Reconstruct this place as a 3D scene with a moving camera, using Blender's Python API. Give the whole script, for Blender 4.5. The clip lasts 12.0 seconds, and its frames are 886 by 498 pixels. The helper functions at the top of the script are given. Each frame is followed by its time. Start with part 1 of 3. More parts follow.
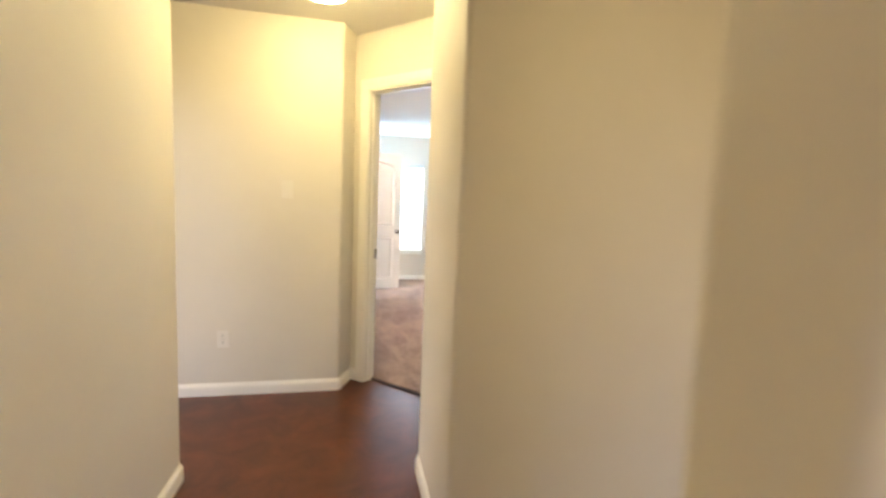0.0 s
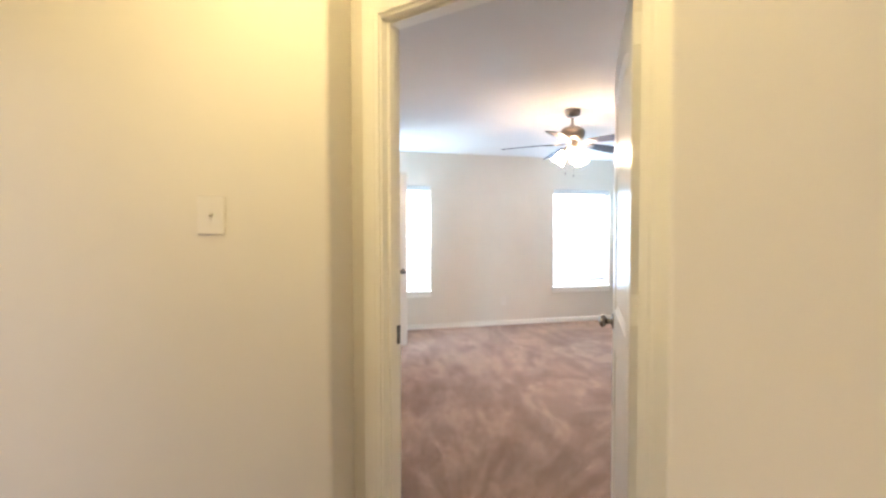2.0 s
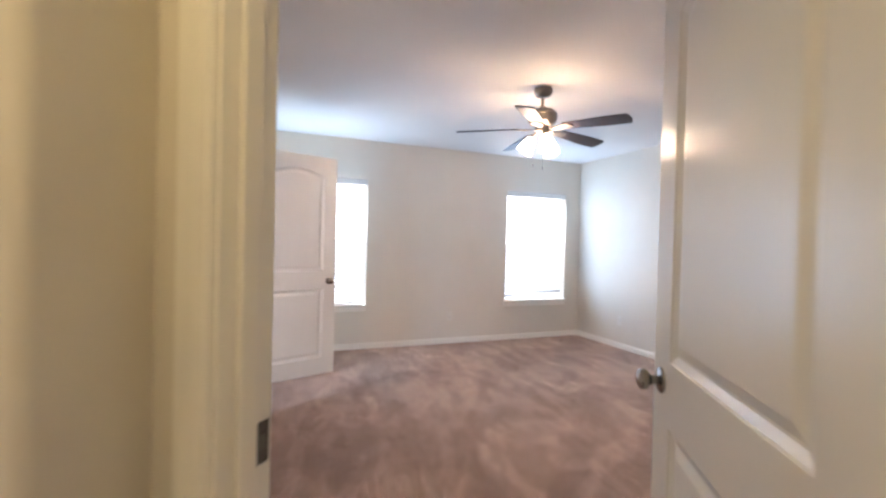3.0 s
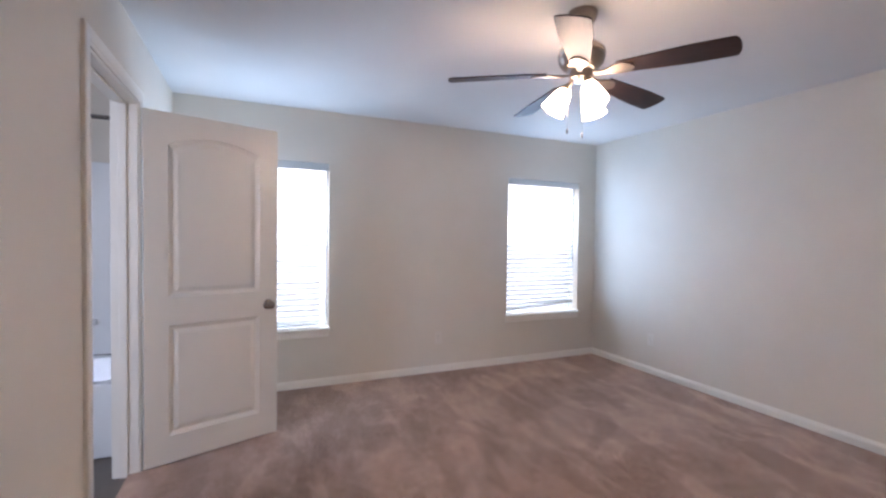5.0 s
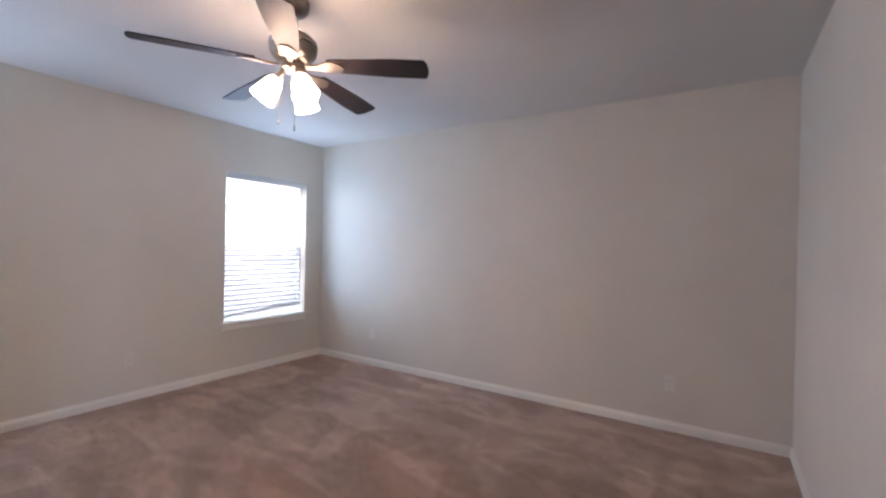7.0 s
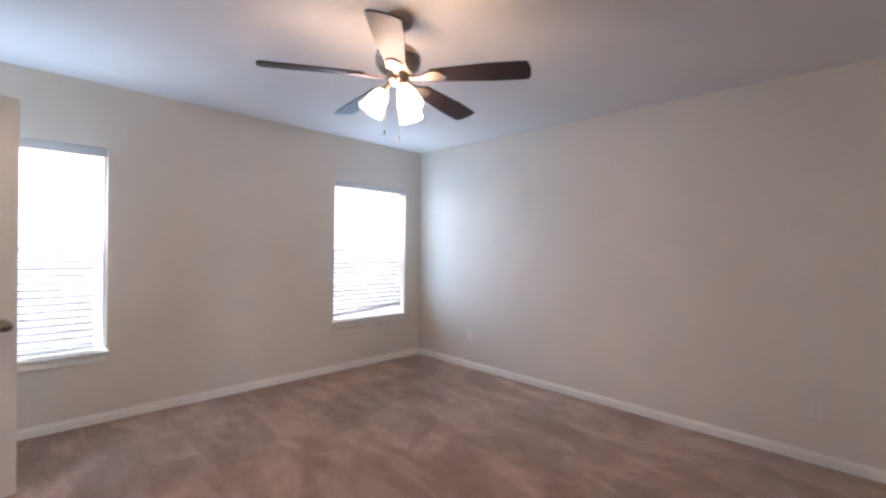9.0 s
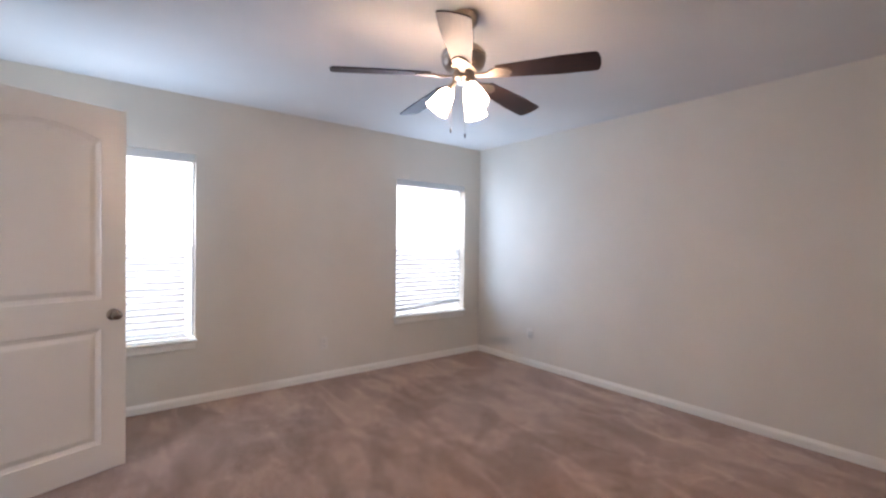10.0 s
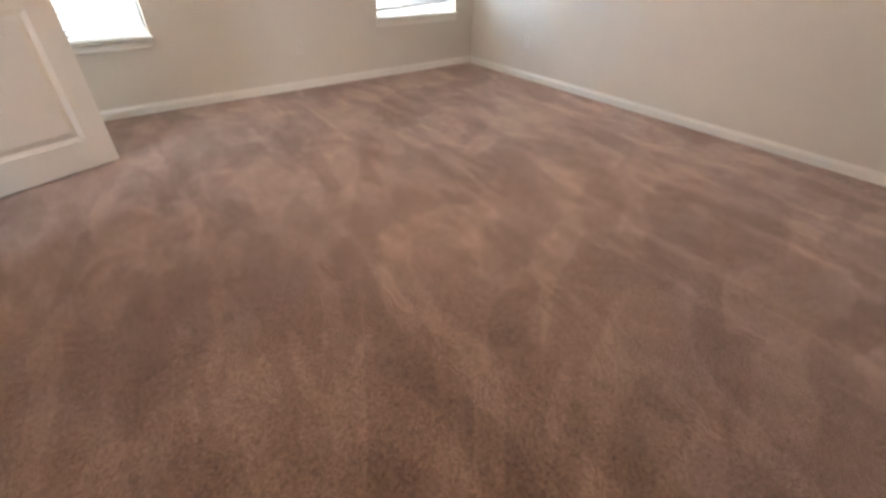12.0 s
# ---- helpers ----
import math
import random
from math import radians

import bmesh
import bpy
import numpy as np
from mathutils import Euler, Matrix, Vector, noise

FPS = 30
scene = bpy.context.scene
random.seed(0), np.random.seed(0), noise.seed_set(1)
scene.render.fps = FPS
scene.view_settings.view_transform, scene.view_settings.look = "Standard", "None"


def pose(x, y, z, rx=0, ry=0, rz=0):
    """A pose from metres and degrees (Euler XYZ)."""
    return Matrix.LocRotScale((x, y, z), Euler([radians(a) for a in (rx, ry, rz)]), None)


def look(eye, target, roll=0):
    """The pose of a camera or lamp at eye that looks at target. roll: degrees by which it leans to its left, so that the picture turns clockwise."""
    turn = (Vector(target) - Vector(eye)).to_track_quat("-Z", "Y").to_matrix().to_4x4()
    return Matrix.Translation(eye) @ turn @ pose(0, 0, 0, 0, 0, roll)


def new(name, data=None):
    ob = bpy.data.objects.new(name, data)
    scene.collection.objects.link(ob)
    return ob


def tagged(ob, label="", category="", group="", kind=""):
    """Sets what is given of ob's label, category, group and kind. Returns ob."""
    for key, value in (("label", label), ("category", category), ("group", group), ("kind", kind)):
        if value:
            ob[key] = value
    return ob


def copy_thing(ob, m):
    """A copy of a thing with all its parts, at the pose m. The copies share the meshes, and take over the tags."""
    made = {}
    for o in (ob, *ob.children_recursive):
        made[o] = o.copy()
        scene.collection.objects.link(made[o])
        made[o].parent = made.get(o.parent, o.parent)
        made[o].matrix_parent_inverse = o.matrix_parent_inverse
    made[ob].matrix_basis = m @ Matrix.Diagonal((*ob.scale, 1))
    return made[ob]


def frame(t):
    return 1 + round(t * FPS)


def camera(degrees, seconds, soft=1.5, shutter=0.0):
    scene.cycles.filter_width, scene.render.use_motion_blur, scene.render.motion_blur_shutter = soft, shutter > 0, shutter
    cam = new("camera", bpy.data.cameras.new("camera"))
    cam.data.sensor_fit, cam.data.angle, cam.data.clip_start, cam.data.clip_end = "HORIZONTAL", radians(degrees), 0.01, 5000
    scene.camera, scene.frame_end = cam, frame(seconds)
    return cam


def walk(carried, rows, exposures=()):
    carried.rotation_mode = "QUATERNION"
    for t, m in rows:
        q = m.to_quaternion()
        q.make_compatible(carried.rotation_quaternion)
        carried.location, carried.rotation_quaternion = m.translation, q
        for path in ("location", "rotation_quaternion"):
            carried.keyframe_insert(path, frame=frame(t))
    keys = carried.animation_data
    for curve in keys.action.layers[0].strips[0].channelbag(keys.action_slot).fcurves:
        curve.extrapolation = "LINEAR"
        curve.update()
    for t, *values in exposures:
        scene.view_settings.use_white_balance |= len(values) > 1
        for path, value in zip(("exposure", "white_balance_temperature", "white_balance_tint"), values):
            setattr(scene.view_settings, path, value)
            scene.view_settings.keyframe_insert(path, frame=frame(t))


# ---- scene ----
cam = camera(91.5, 12.0, soft=2.4, shutter=0.4)
PATH = [
    (0, (-4.221, -7.384, 1.289), (-3.805, -5.438, 1.095), 2.3),
    (0.5, (-4.302, -7.093, 1.303), (-4.058, -5.110, 1.196), 0.8),
    (0.8, (-4.326, -6.910, 1.285), (-4.090, -4.928, 1.143), 1.0),
    (1, (-4.307, -6.697, 1.289), (-4.105, -4.709, 1.202), 1.2),
    (1.5, (-4.274, -6.274, 1.294), (-4.048, -4.287, 1.247), 2.1),
    (1.8, (-4.271, -6.028, 1.292), (-3.909, -4.061, 1.237), 0.8),
    (2, (-4.259, -5.833, 1.297), (-3.793, -3.889, 1.237), -0.1),
    (2.5, (-4.164, -5.395, 1.288), (-3.576, -3.484, 1.260), 0.8),
    (2.8, (-4.098, -5.194, 1.281), (-3.427, -3.311, 1.239), 1.1),
    (3, (-4.040, -5.008, 1.263), (-3.310, -3.147, 1.238), 1.4),
    (3.2, (-3.994, -4.824, 1.265), (-3.196, -2.990, 1.266), 0.8),
    (3.5, (-3.925, -4.623, 1.285), (-3.114, -2.795, 1.229), -0.1),
    (3.7, (-3.891, -4.494, 1.303), (-3.166, -2.632, 1.227), -0.0),
    (5.3, (-3.602, -3.868, 1.341), (-2.745, -2.062, 1.311), 1.4),
    (5.5, (-3.599, -3.855, 1.308), (-2.552, -2.151, 1.300), 1.3),
    (6, (-3.566, -3.875, 1.297), (-2.192, -2.422, 1.288), 1.1),
    (6.5, (-3.524, -3.917, 1.300), (-1.919, -2.724, 1.287), 1.5),
    (6.7, (-3.510, -3.943, 1.301), (-1.843, -2.837, 1.290), 1.6),
    (8.3, (-3.498, -3.986, 1.295), (-1.801, -2.928, 1.288), 0.8),
    (8.5, (-3.484, -3.960, 1.316), (-1.886, -2.758, 1.302), 0.8),
    (9, (-3.519, -3.913, 1.316), (-2.105, -2.499, 1.305), 0.9),
    (9.5, (-3.558, -3.898, 1.312), (-2.280, -2.359, 1.310), 0.7),
    (10, (-3.574, -3.890, 1.309), (-2.348, -2.309, 1.283), 0.7),
    (10.5, (-3.566, -3.889, 1.307), (-2.350, -2.303, 1.242), 0.8),
    (11, (-3.553, -3.880, 1.261), (-2.338, -2.324, 0.943), 1.0),
    (11.5, (-3.538, -3.871, 1.198), (-2.406, -2.461, 0.344), 2.1),
    (12, (-3.509, -3.874, 1.128), (-2.471, -2.621, -0.035), 1.9),
]
EXPOSURES = [(0.0, 1.90, 6600, 19), (0.5, 1.86, 6600, 19), (1.0, 1.86, 6550, 19), (1.5, 1.82, 6450, 21), (2.5, 1.40, 6550, 24), (3.5, 0.86, 6400, 31), (5.5, 0.55, 6250, 31), (6.5, 0.44, 6350, 32), (8.5, 0.56, 6550, 32), (10.5, 0.57, 6750, 31), (11.2, 0.50, 6950, 28), (11.6, 0.58, 7150, 28), (12.0, 1.05, 7200, 26)]
walk(cam, [(t, look(eye, target, roll)) for t, eye, target, roll in PATH], EXPOSURES)

# ---- light ----
SUN_UP, SUN_TURN = 50.0, 200.0
WINDOW_WATTS, SKY_WATTS, SHADE_GLOW, BULB_GLOW, HALL_GLOW, OUTSIDE = 13.0, 130.0, 34.0, 410.0, 15.0, 1.2
HALL_FILL_WATTS, SIDE_WATTS, BATH_WATTS = 1.5, 0.5, 33.0
world = bpy.data.worlds.new("sky")
scene.world = world
world.use_nodes = True
sky = world.node_tree.nodes.new("ShaderNodeTexSky")
sky.sky_type, sky.sun_disc = "NISHITA", False
sky.sun_elevation, sky.sun_rotation = radians(SUN_UP), radians(SUN_TURN)
world.node_tree.nodes["Background"].inputs["Strength"].default_value = 0.12
world.node_tree.links.new(sky.outputs["Color"], world.node_tree.nodes["Background"].inputs["Color"])
sun = new("sun", bpy.data.lights.new("sun", "SUN"))
sun.data.energy, sun.data.angle, sun.data.color = 3.0, radians(0.5), (1.0, 0.95, 0.88)
sun_from = Vector((math.sin(radians(SUN_TURN)) * math.cos(radians(SUN_UP)), math.cos(radians(SUN_TURN)) * math.cos(radians(SUN_UP)), math.sin(radians(SUN_UP))))
sun.matrix_world = look(sun_from * 60, (0, 0, 0))
for x in (-3.5025, -0.709):
    # four bands of daylight thrown up into the room by the slats
    for z in (0.72, 1.07, 1.42, 1.77):
        lamp = new("window_daylight", bpy.data.lights.new("window_daylight", "AREA"))
        lamp.data.shape, lamp.data.size, lamp.data.size_y = "RECTANGLE", 0.93, 0.34
        lamp.data.energy, lamp.data.color = WINDOW_WATTS / 4, (0.43, 0.73, 1.0)
        lamp.matrix_world = look((x, -0.090, z), (x, -1.090, z + 0.53))
    # skylight falling steeply on slats, reveals and sill
    lamp = new("sky_daylight", bpy.data.lights.new("sky_daylight", "AREA"))
    lamp.data.shape, lamp.data.size, lamp.data.size_y = "RECTANGLE", 1.0, 0.9
    lamp.data.energy, lamp.data.color = SKY_WATTS, (0.70, 0.90, 1.0)
    lamp.matrix_world = look((x, 0.75, 2.75), (x, 0.04, 1.2))

# added warm fill from behind, in an opening assumed at the unseen hall end
lamp = new("hall_fill", bpy.data.lights.new("hall_fill", "AREA"))
lamp.data.shape, lamp.data.size, lamp.data.size_y = "RECTANGLE", 1.35, 1.9
lamp.data.energy, lamp.data.color = HALL_FILL_WATTS, (1.0, 0.84, 0.62)
lamp.matrix_world = look((-3.90, -9.21, 1.05), (-3.90, -5.0, 1.05))

# daylight of the room beside the hall recess, through its doorway
lamp = new("side_daylight", bpy.data.lights.new("side_daylight", "AREA"))
lamp.data.shape, lamp.data.size, lamp.data.size_y = "RECTANGLE", 0.62, 1.9
lamp.data.energy, lamp.data.color = SIDE_WATTS, (1.0, 0.88, 0.66)
lamp.matrix_world = look((-5.60, -4.90, 1.0), (-3.9, -4.90, 1.0))
# daylight of the bathroom window
lamp = new("bath_daylight", bpy.data.lights.new("bath_daylight", "AREA"))
lamp.data.shape, lamp.data.size, lamp.data.size_y = "RECTANGLE", 0.85, 0.95
lamp.data.energy, lamp.data.color = BATH_WATTS, (0.66, 0.84, 1.0)
lamp.matrix_world = look((-6.195, -2.9, 1.55), (-4.3, -2.9, 1.45))


# ---- materials ----
def material(name):
    m = bpy.data.materials.new(name)
    m.use_nodes = True
    return m, m.node_tree.nodes, m.node_tree.links, m.node_tree.nodes["Principled BSDF"]


def ramp(nodes, links, source, stops):
    r = nodes.new("ShaderNodeValToRGB")
    el = r.color_ramp.elements
    for k, (at, colour) in enumerate(stops):
        e = el[k] if k < 2 else el.new(at)
        e.position, e.color = at, (*colour, 1)
    links.new(source, r.inputs["Fac"])
    return r.outputs["Color"]


def spots(nodes, links, scale, detail=4.0, stretch=(1, 1, 1), distortion=0.0, rough=0.55, turn=0.0, source=None):
    co = nodes.new("ShaderNodeTexCoord")
    mp = nodes.new("ShaderNodeMapping")
    mp.inputs["Scale"].default_value = stretch
    spin = nodes.new("ShaderNodeMapping")
    spin.inputs["Rotation"].default_value[2] = radians(turn)
    links.new(source or co.outputs["Object"], spin.inputs["Vector"])
    links.new(spin.outputs["Vector"], mp.inputs["Vector"])
    n = nodes.new("ShaderNodeTexNoise")
    n.inputs["Scale"].default_value, n.inputs["Detail"].default_value = scale, detail
    n.inputs["Distortion"].default_value, n.inputs["Roughness"].default_value = distortion, rough
    links.new(mp.outputs["Vector"], n.inputs["Vector"])
    return n.outputs["Fac"]


def bump(nodes, links, bsdf, source, strength, distance, below=None):
    b = nodes.new("ShaderNodeBump")
    b.inputs["Strength"].default_value, b.inputs["Distance"].default_value = strength, distance
    links.new(source, b.inputs["Height"])
    if below:
        links.new(below, b.inputs["Normal"])
    links.new(b.outputs["Normal"], bsdf.inputs["Normal"])
    return b.outputs["Normal"]


def painted(name, low, high, rough, peel=90.0, relief=0.15, spread=1.3):
    m, n, l, b = material(name)
    l.new(ramp(n, l, spots(n, l, spread, 5.0), [(0.3, low), (0.7, high)]), b.inputs["Base Color"])
    b.inputs["Roughness"].default_value = rough
    if relief:
        bump(n, l, b, spots(n, l, peel, 3.0), relief, 0.002)
    return m


WALL = painted("wall paint", (0.655, 0.605, 0.525), (0.705, 0.655, 0.575), 0.62)
CEILING = painted("ceiling paint", (0.64, 0.61, 0.57), (0.68, 0.65, 0.61), 0.85, 60.0, 0.3)
TRIM = painted("trim paint", (0.79, 0.755, 0.685), (0.83, 0.80, 0.735), 0.35, 40.0, 0.03, 2.0)
DOOR = painted("door paint", (0.70, 0.66, 0.585), (0.74, 0.70, 0.63), 0.29, 45.0, 0.03, 2.0)
PLATE = painted("plate plastic", (0.71, 0.67, 0.60), (0.74, 0.70, 0.64), 0.35, 30.0, 0.0, 6.0)
# near-black insets: shade within outlet slots and latch hole, put into the colour
HOLE_SHADE = painted("hole shade", (0.10, 0.09, 0.08), (0.14, 0.13, 0.12), 0.5, 30.0, 0.0, 6.0)
VINYL = painted("window vinyl", (0.74, 0.75, 0.75), (0.78, 0.79, 0.79), 0.4, 30.0, 0.0, 4.0)
SLAT = painted("blind slat", (0.76, 0.76, 0.75), (0.80, 0.80, 0.79), 0.42, 30.0, 0.02, 5.0)
thin = SLAT.node_tree
through_slat, blend = thin.nodes.new("ShaderNodeBsdfTranslucent"), thin.nodes.new("ShaderNodeMixShader")
through_slat.inputs["Color"].default_value, blend.inputs[0].default_value = (0.88, 0.90, 0.90, 1), 0.6
thin.links.new(thin.nodes["Principled BSDF"].outputs[0], blend.inputs[1])
thin.links.new(through_slat.outputs[0], blend.inputs[2])
thin.links.new(blend.outputs[0], thin.nodes["Material Output"].inputs["Surface"])
CORD = painted("cord", (0.70, 0.69, 0.66), (0.75, 0.74, 0.71), 0.8, 60.0, 0.0, 9.0)
ACRYLIC = painted("tub acrylic", (0.76, 0.78, 0.79), (0.80, 0.82, 0.83), 0.18, 10.0, 0.0, 3.0)
GRASS = painted("lawn", (0.05, 0.08, 0.03), (0.09, 0.12, 0.05), 0.9, 30.0, 0.5, 0.4)
BATHFLOOR = painted("bath vinyl floor", (0.09, 0.075, 0.065), (0.14, 0.115, 0.10), 0.4, 20.0, 0.05, 5.0)


def metal(name, low, high, rough, grain=(1, 1, 1)):
    m, n, l, b = material(name)
    l.new(ramp(n, l, spots(n, l, 60.0, 3.0, grain), [(0.3, low), (0.7, high)]), b.inputs["Base Color"])
    b.inputs["Metallic"].default_value, b.inputs["Roughness"].default_value = 1.0, rough
    return m


NICKEL = metal("satin nickel", (0.31, 0.275, 0.24), (0.38, 0.34, 0.30), 0.22)
PEWTER = metal("brushed pewter", (0.30, 0.25, 0.21), (0.38, 0.33, 0.28), 0.30, (1, 1, 12))
BRASSY = metal("blade bracket", (0.19, 0.16, 0.13), (0.25, 0.21, 0.18), 0.48)
DARK = metal("dark steel", (0.10, 0.09, 0.085), (0.15, 0.14, 0.13), 0.35)


STROKES = [(0.36, (0.88, 0.875, 0.87)), (0.50, (0.95, 0.95, 0.95)), (0.535, (1.13, 1.13, 1.12)), (0.70, (1.05, 1.05, 1.04))]
PULLS = [(0.36, (0.89, 0.885, 0.88)), (0.51, (0.955, 0.955, 0.955)), (0.555, (1.15, 1.145, 1.135)), (0.70, (1.05, 1.05, 1.045))]


def fanned(nodes, links, middle):
    """Coordinates that fan out from a spot on the floor: (bearing, reach, 0), for strokes drawn from where one stands."""
    co, cut = nodes.new("ShaderNodeTexCoord"), nodes.new("ShaderNodeSeparateXYZ")
    off = nodes.new("ShaderNodeVectorMath")
    off.operation = "SUBTRACT"
    off.inputs[1].default_value = (*middle, 0)
    links.new(co.outputs["Object"], off.inputs[0]), links.new(off.outputs["Vector"], cut.inputs[0])
    bearing, reach, wide, deep, join = (nodes.new(k) for k in ("ShaderNodeMath", "ShaderNodeVectorMath", "ShaderNodeMath", "ShaderNodeMath", "ShaderNodeCombineXYZ"))
    bearing.operation, reach.operation, wide.operation, deep.operation = "ARCTAN2", "LENGTH", "MULTIPLY", "MULTIPLY"
    links.new(cut.outputs["Y"], bearing.inputs[0]), links.new(cut.outputs["X"], bearing.inputs[1])
    links.new(off.outputs["Vector"], reach.inputs[0])
    wide.inputs[1].default_value, deep.inputs[1].default_value = 5.0, 0.9
    links.new(bearing.outputs[0], wide.inputs[0]), links.new(reach.outputs["Value"], deep.inputs[0])
    links.new(wide.outputs[0], join.inputs[0]), links.new(deep.outputs[0], join.inputs[1])
    return join.outputs[0]


def carpet_material():
    m, n, l, b = material("cut pile carpet")
    tuft = ramp(n, l, spots(n, l, 85.0, 6.0, (1, 1, 1), 0.6, 0.75), [(0.30, (0.058, 0.034, 0.025)), (0.46, (0.190, 0.121, 0.094)), (0.72, (0.345, 0.229, 0.181))])
    fan = fanned(n, l, (-3.80, -4.20))
    down = ramp(n, l, spots(n, l, 1.5, 1.6, (1, 1, 1), 0.5, 0.5, 0, fan), STROKES)
    back = ramp(n, l, spots(n, l, 1.9, 4.5, (2.3, 0.7, 1), 0.7, 0.58, 7), PULLS)
    dabs = ramp(n, l, spots(n, l, 6.0, 3.0, (1.2, 0.8, 1), 0.8, 0.55), [(0.36, (0.91, 0.91, 0.91)), (0.62, (1.07, 1.07, 1.07))])
    tint = n.new("ShaderNodeRGB")
    tint.outputs[0].default_value = (0.96, 0.74, 0.63, 1)
    pulls, nap, pile, sheen = (n.new("ShaderNodeMix") for k in range(4))
    for mix, a, c in ((pulls, down, back), (nap, pulls.outputs[2], dabs), (pile, tuft, nap.outputs[2]), (sheen, tint.outputs[0], nap.outputs[2])):
        mix.data_type, mix.blend_type = "RGBA", "MULTIPLY"
        mix.inputs[0].default_value = 1.0
        l.new(a, mix.inputs[6]), l.new(c, mix.inputs[7])
    l.new(pile.outputs[2], b.inputs["Base Color"]), l.new(sheen.outputs[2], b.inputs["Sheen Tint"])
    b.inputs["Roughness"].default_value = 1.0
    b.inputs["Specular IOR Level"].default_value = 0.1
    b.inputs["Sheen Weight"].default_value, b.inputs["Sheen Roughness"].default_value = 1.0, 0.45
    under = bump(n, l, b, spots(n, l, 7.0, 3.0), 0.4, 0.012)
    bump(n, l, b, spots(n, l, 210.0, 4.0), 0.9, 0.006, under)
    return m


def wood(name, dark, light, rough, stretch, scale=6.0, relief=0.1):
    m, n, l, b = material(name)
    l.new(ramp(n, l, spots(n, l, scale, 8.0, stretch, 0.8, 0.65), [(0.32, dark), (0.70, light)]), b.inputs["Base Color"])
    b.inputs["Roughness"].default_value = rough
    bump(n, l, b, spots(n, l, scale * 4, 6.0, stretch), relief, 0.001)
    return m


CARPET = carpet_material()
HALLWOOD = wood("red brown hall floor", (0.060, 0.016, 0.007), (0.150, 0.042, 0.017), 0.30, (1, 1, 1), 5.0, 0.05)
THRESHOLD = wood("dark threshold", (0.02, 0.008, 0.005), (0.04, 0.014, 0.009), 0.4, (3, 3, 1))
BLADE = wood("dark walnut blade", (0.012, 0.006, 0.005), (0.030, 0.014, 0.011), 0.5, (2, 14, 2))
BLADE.node_tree.nodes["Principled BSDF"].inputs["Specular IOR Level"].default_value = 0.25


def glow(name, colour, strength):
    m, n, l, b = material(name)
    b.inputs["Base Color"].default_value = (0.85, 0.82, 0.76, 1)
    b.inputs["Roughness"].default_value = 0.35
    b.inputs["Emission Color"].default_value, b.inputs["Emission Strength"].default_value = (*colour, 1), strength
    return m


LITSHADE = glow("lit frosted glass", (1.0, 0.77, 0.51), SHADE_GLOW)
LITBULB = glow("lit bulb", (1.0, 0.77, 0.51), BULB_GLOW)
LITDOME = glow("lit dome glass", (1.0, 0.86, 0.39), HALL_GLOW)
DAY = glow("bright outdoors", (0.90, 0.95, 1.0), OUTSIDE)


def clear(name, gloss, see):
    m, n, l, b = material(name)
    t, g, x, f = n.new("ShaderNodeBsdfTransparent"), n.new("ShaderNodeBsdfGlossy"), n.new("ShaderNodeMixShader"), n.new("ShaderNodeFresnel")
    t.inputs["Color"].default_value = (*see, 1)
    g.inputs["Roughness"].default_value = gloss
    l.new(f.outputs[0], x.inputs[0]), l.new(t.outputs[0], x.inputs[1]), l.new(g.outputs[0], x.inputs[2])
    l.new(x.outputs[0], n["Material Output"].inputs["Surface"])
    return m


GLASS = clear("window glass", 0.02, (0.95, 0.97, 0.97))
SCREEN = clear("insect screen", 0.6, (0.78, 0.81, 0.84))


# ---- building helpers ----
def part(name, bm, mat, parent=None, label="", smooth=False):
    me = bpy.data.meshes.new(name)
    bmesh.ops.recalc_face_normals(bm, faces=bm.faces)
    if smooth:
        for f in bm.faces:
            f.smooth = True
    bm.to_mesh(me)
    bm.free()
    me.materials.append(mat)
    if smooth:
        me.set_sharp_from_angle(angle=radians(38))
    ob = new(name, me)
    ob.parent = parent
    return tagged(ob, label)


def thing(name, m, label, category, group="", kind=""):
    ob = new(name)
    ob.empty_display_size = 0.1
    ob.matrix_world = m
    return tagged(ob, label, category, group, kind)


def box(bm, x0, x1, y0, y1, z0, z1, bevel=0.0):
    made = bmesh.ops.create_cube(bm, size=1.0)["verts"]
    bmesh.ops.transform(bm, matrix=Matrix.Translation(((x0 + x1) / 2, (y0 + y1) / 2, (z0 + z1) / 2)) @ Matrix.Diagonal((x1 - x0, y1 - y0, z1 - z0, 1)), verts=made)
    if bevel:
        edges = list({e for v in made for e in v.link_edges})
        bmesh.ops.bevel(bm, geom=edges, offset=bevel, segments=2, affect="EDGES", profile=0.5)


def boxed(*args):
    bm = bmesh.new()
    box(bm, *args)
    return bm


def lathe(profile, steps=28, bm=None, m=Matrix.Identity(4)):
    """Turned body about z from (radius, height) pairs."""
    bm = bm or bmesh.new()
    rings = []
    for r, z in profile:
        rings.append([bm.verts.new(m @ Vector((max(r, 1e-4) * math.cos(2 * math.pi * k / steps), max(r, 1e-4) * math.sin(2 * math.pi * k / steps), z))) for k in range(steps)])
    for a, b in zip(rings, rings[1:]):
        for k in range(steps):
            bm.faces.new((a[k], a[(k + 1) % steps], b[(k + 1) % steps], b[k]))
    return bm


def prism(points, z0, z1):
    bm = bmesh.new()
    low = [bm.verts.new((x, y, z0)) for x, y in points]
    high = [bm.verts.new((x, y, z1)) for x, y in points]
    n = len(points)
    bm.faces.new(low), bm.faces.new(high)
    for k in range(n):
        bm.faces.new((low[k], low[(k + 1) % n], high[(k + 1) % n], high[k]))
    return bm


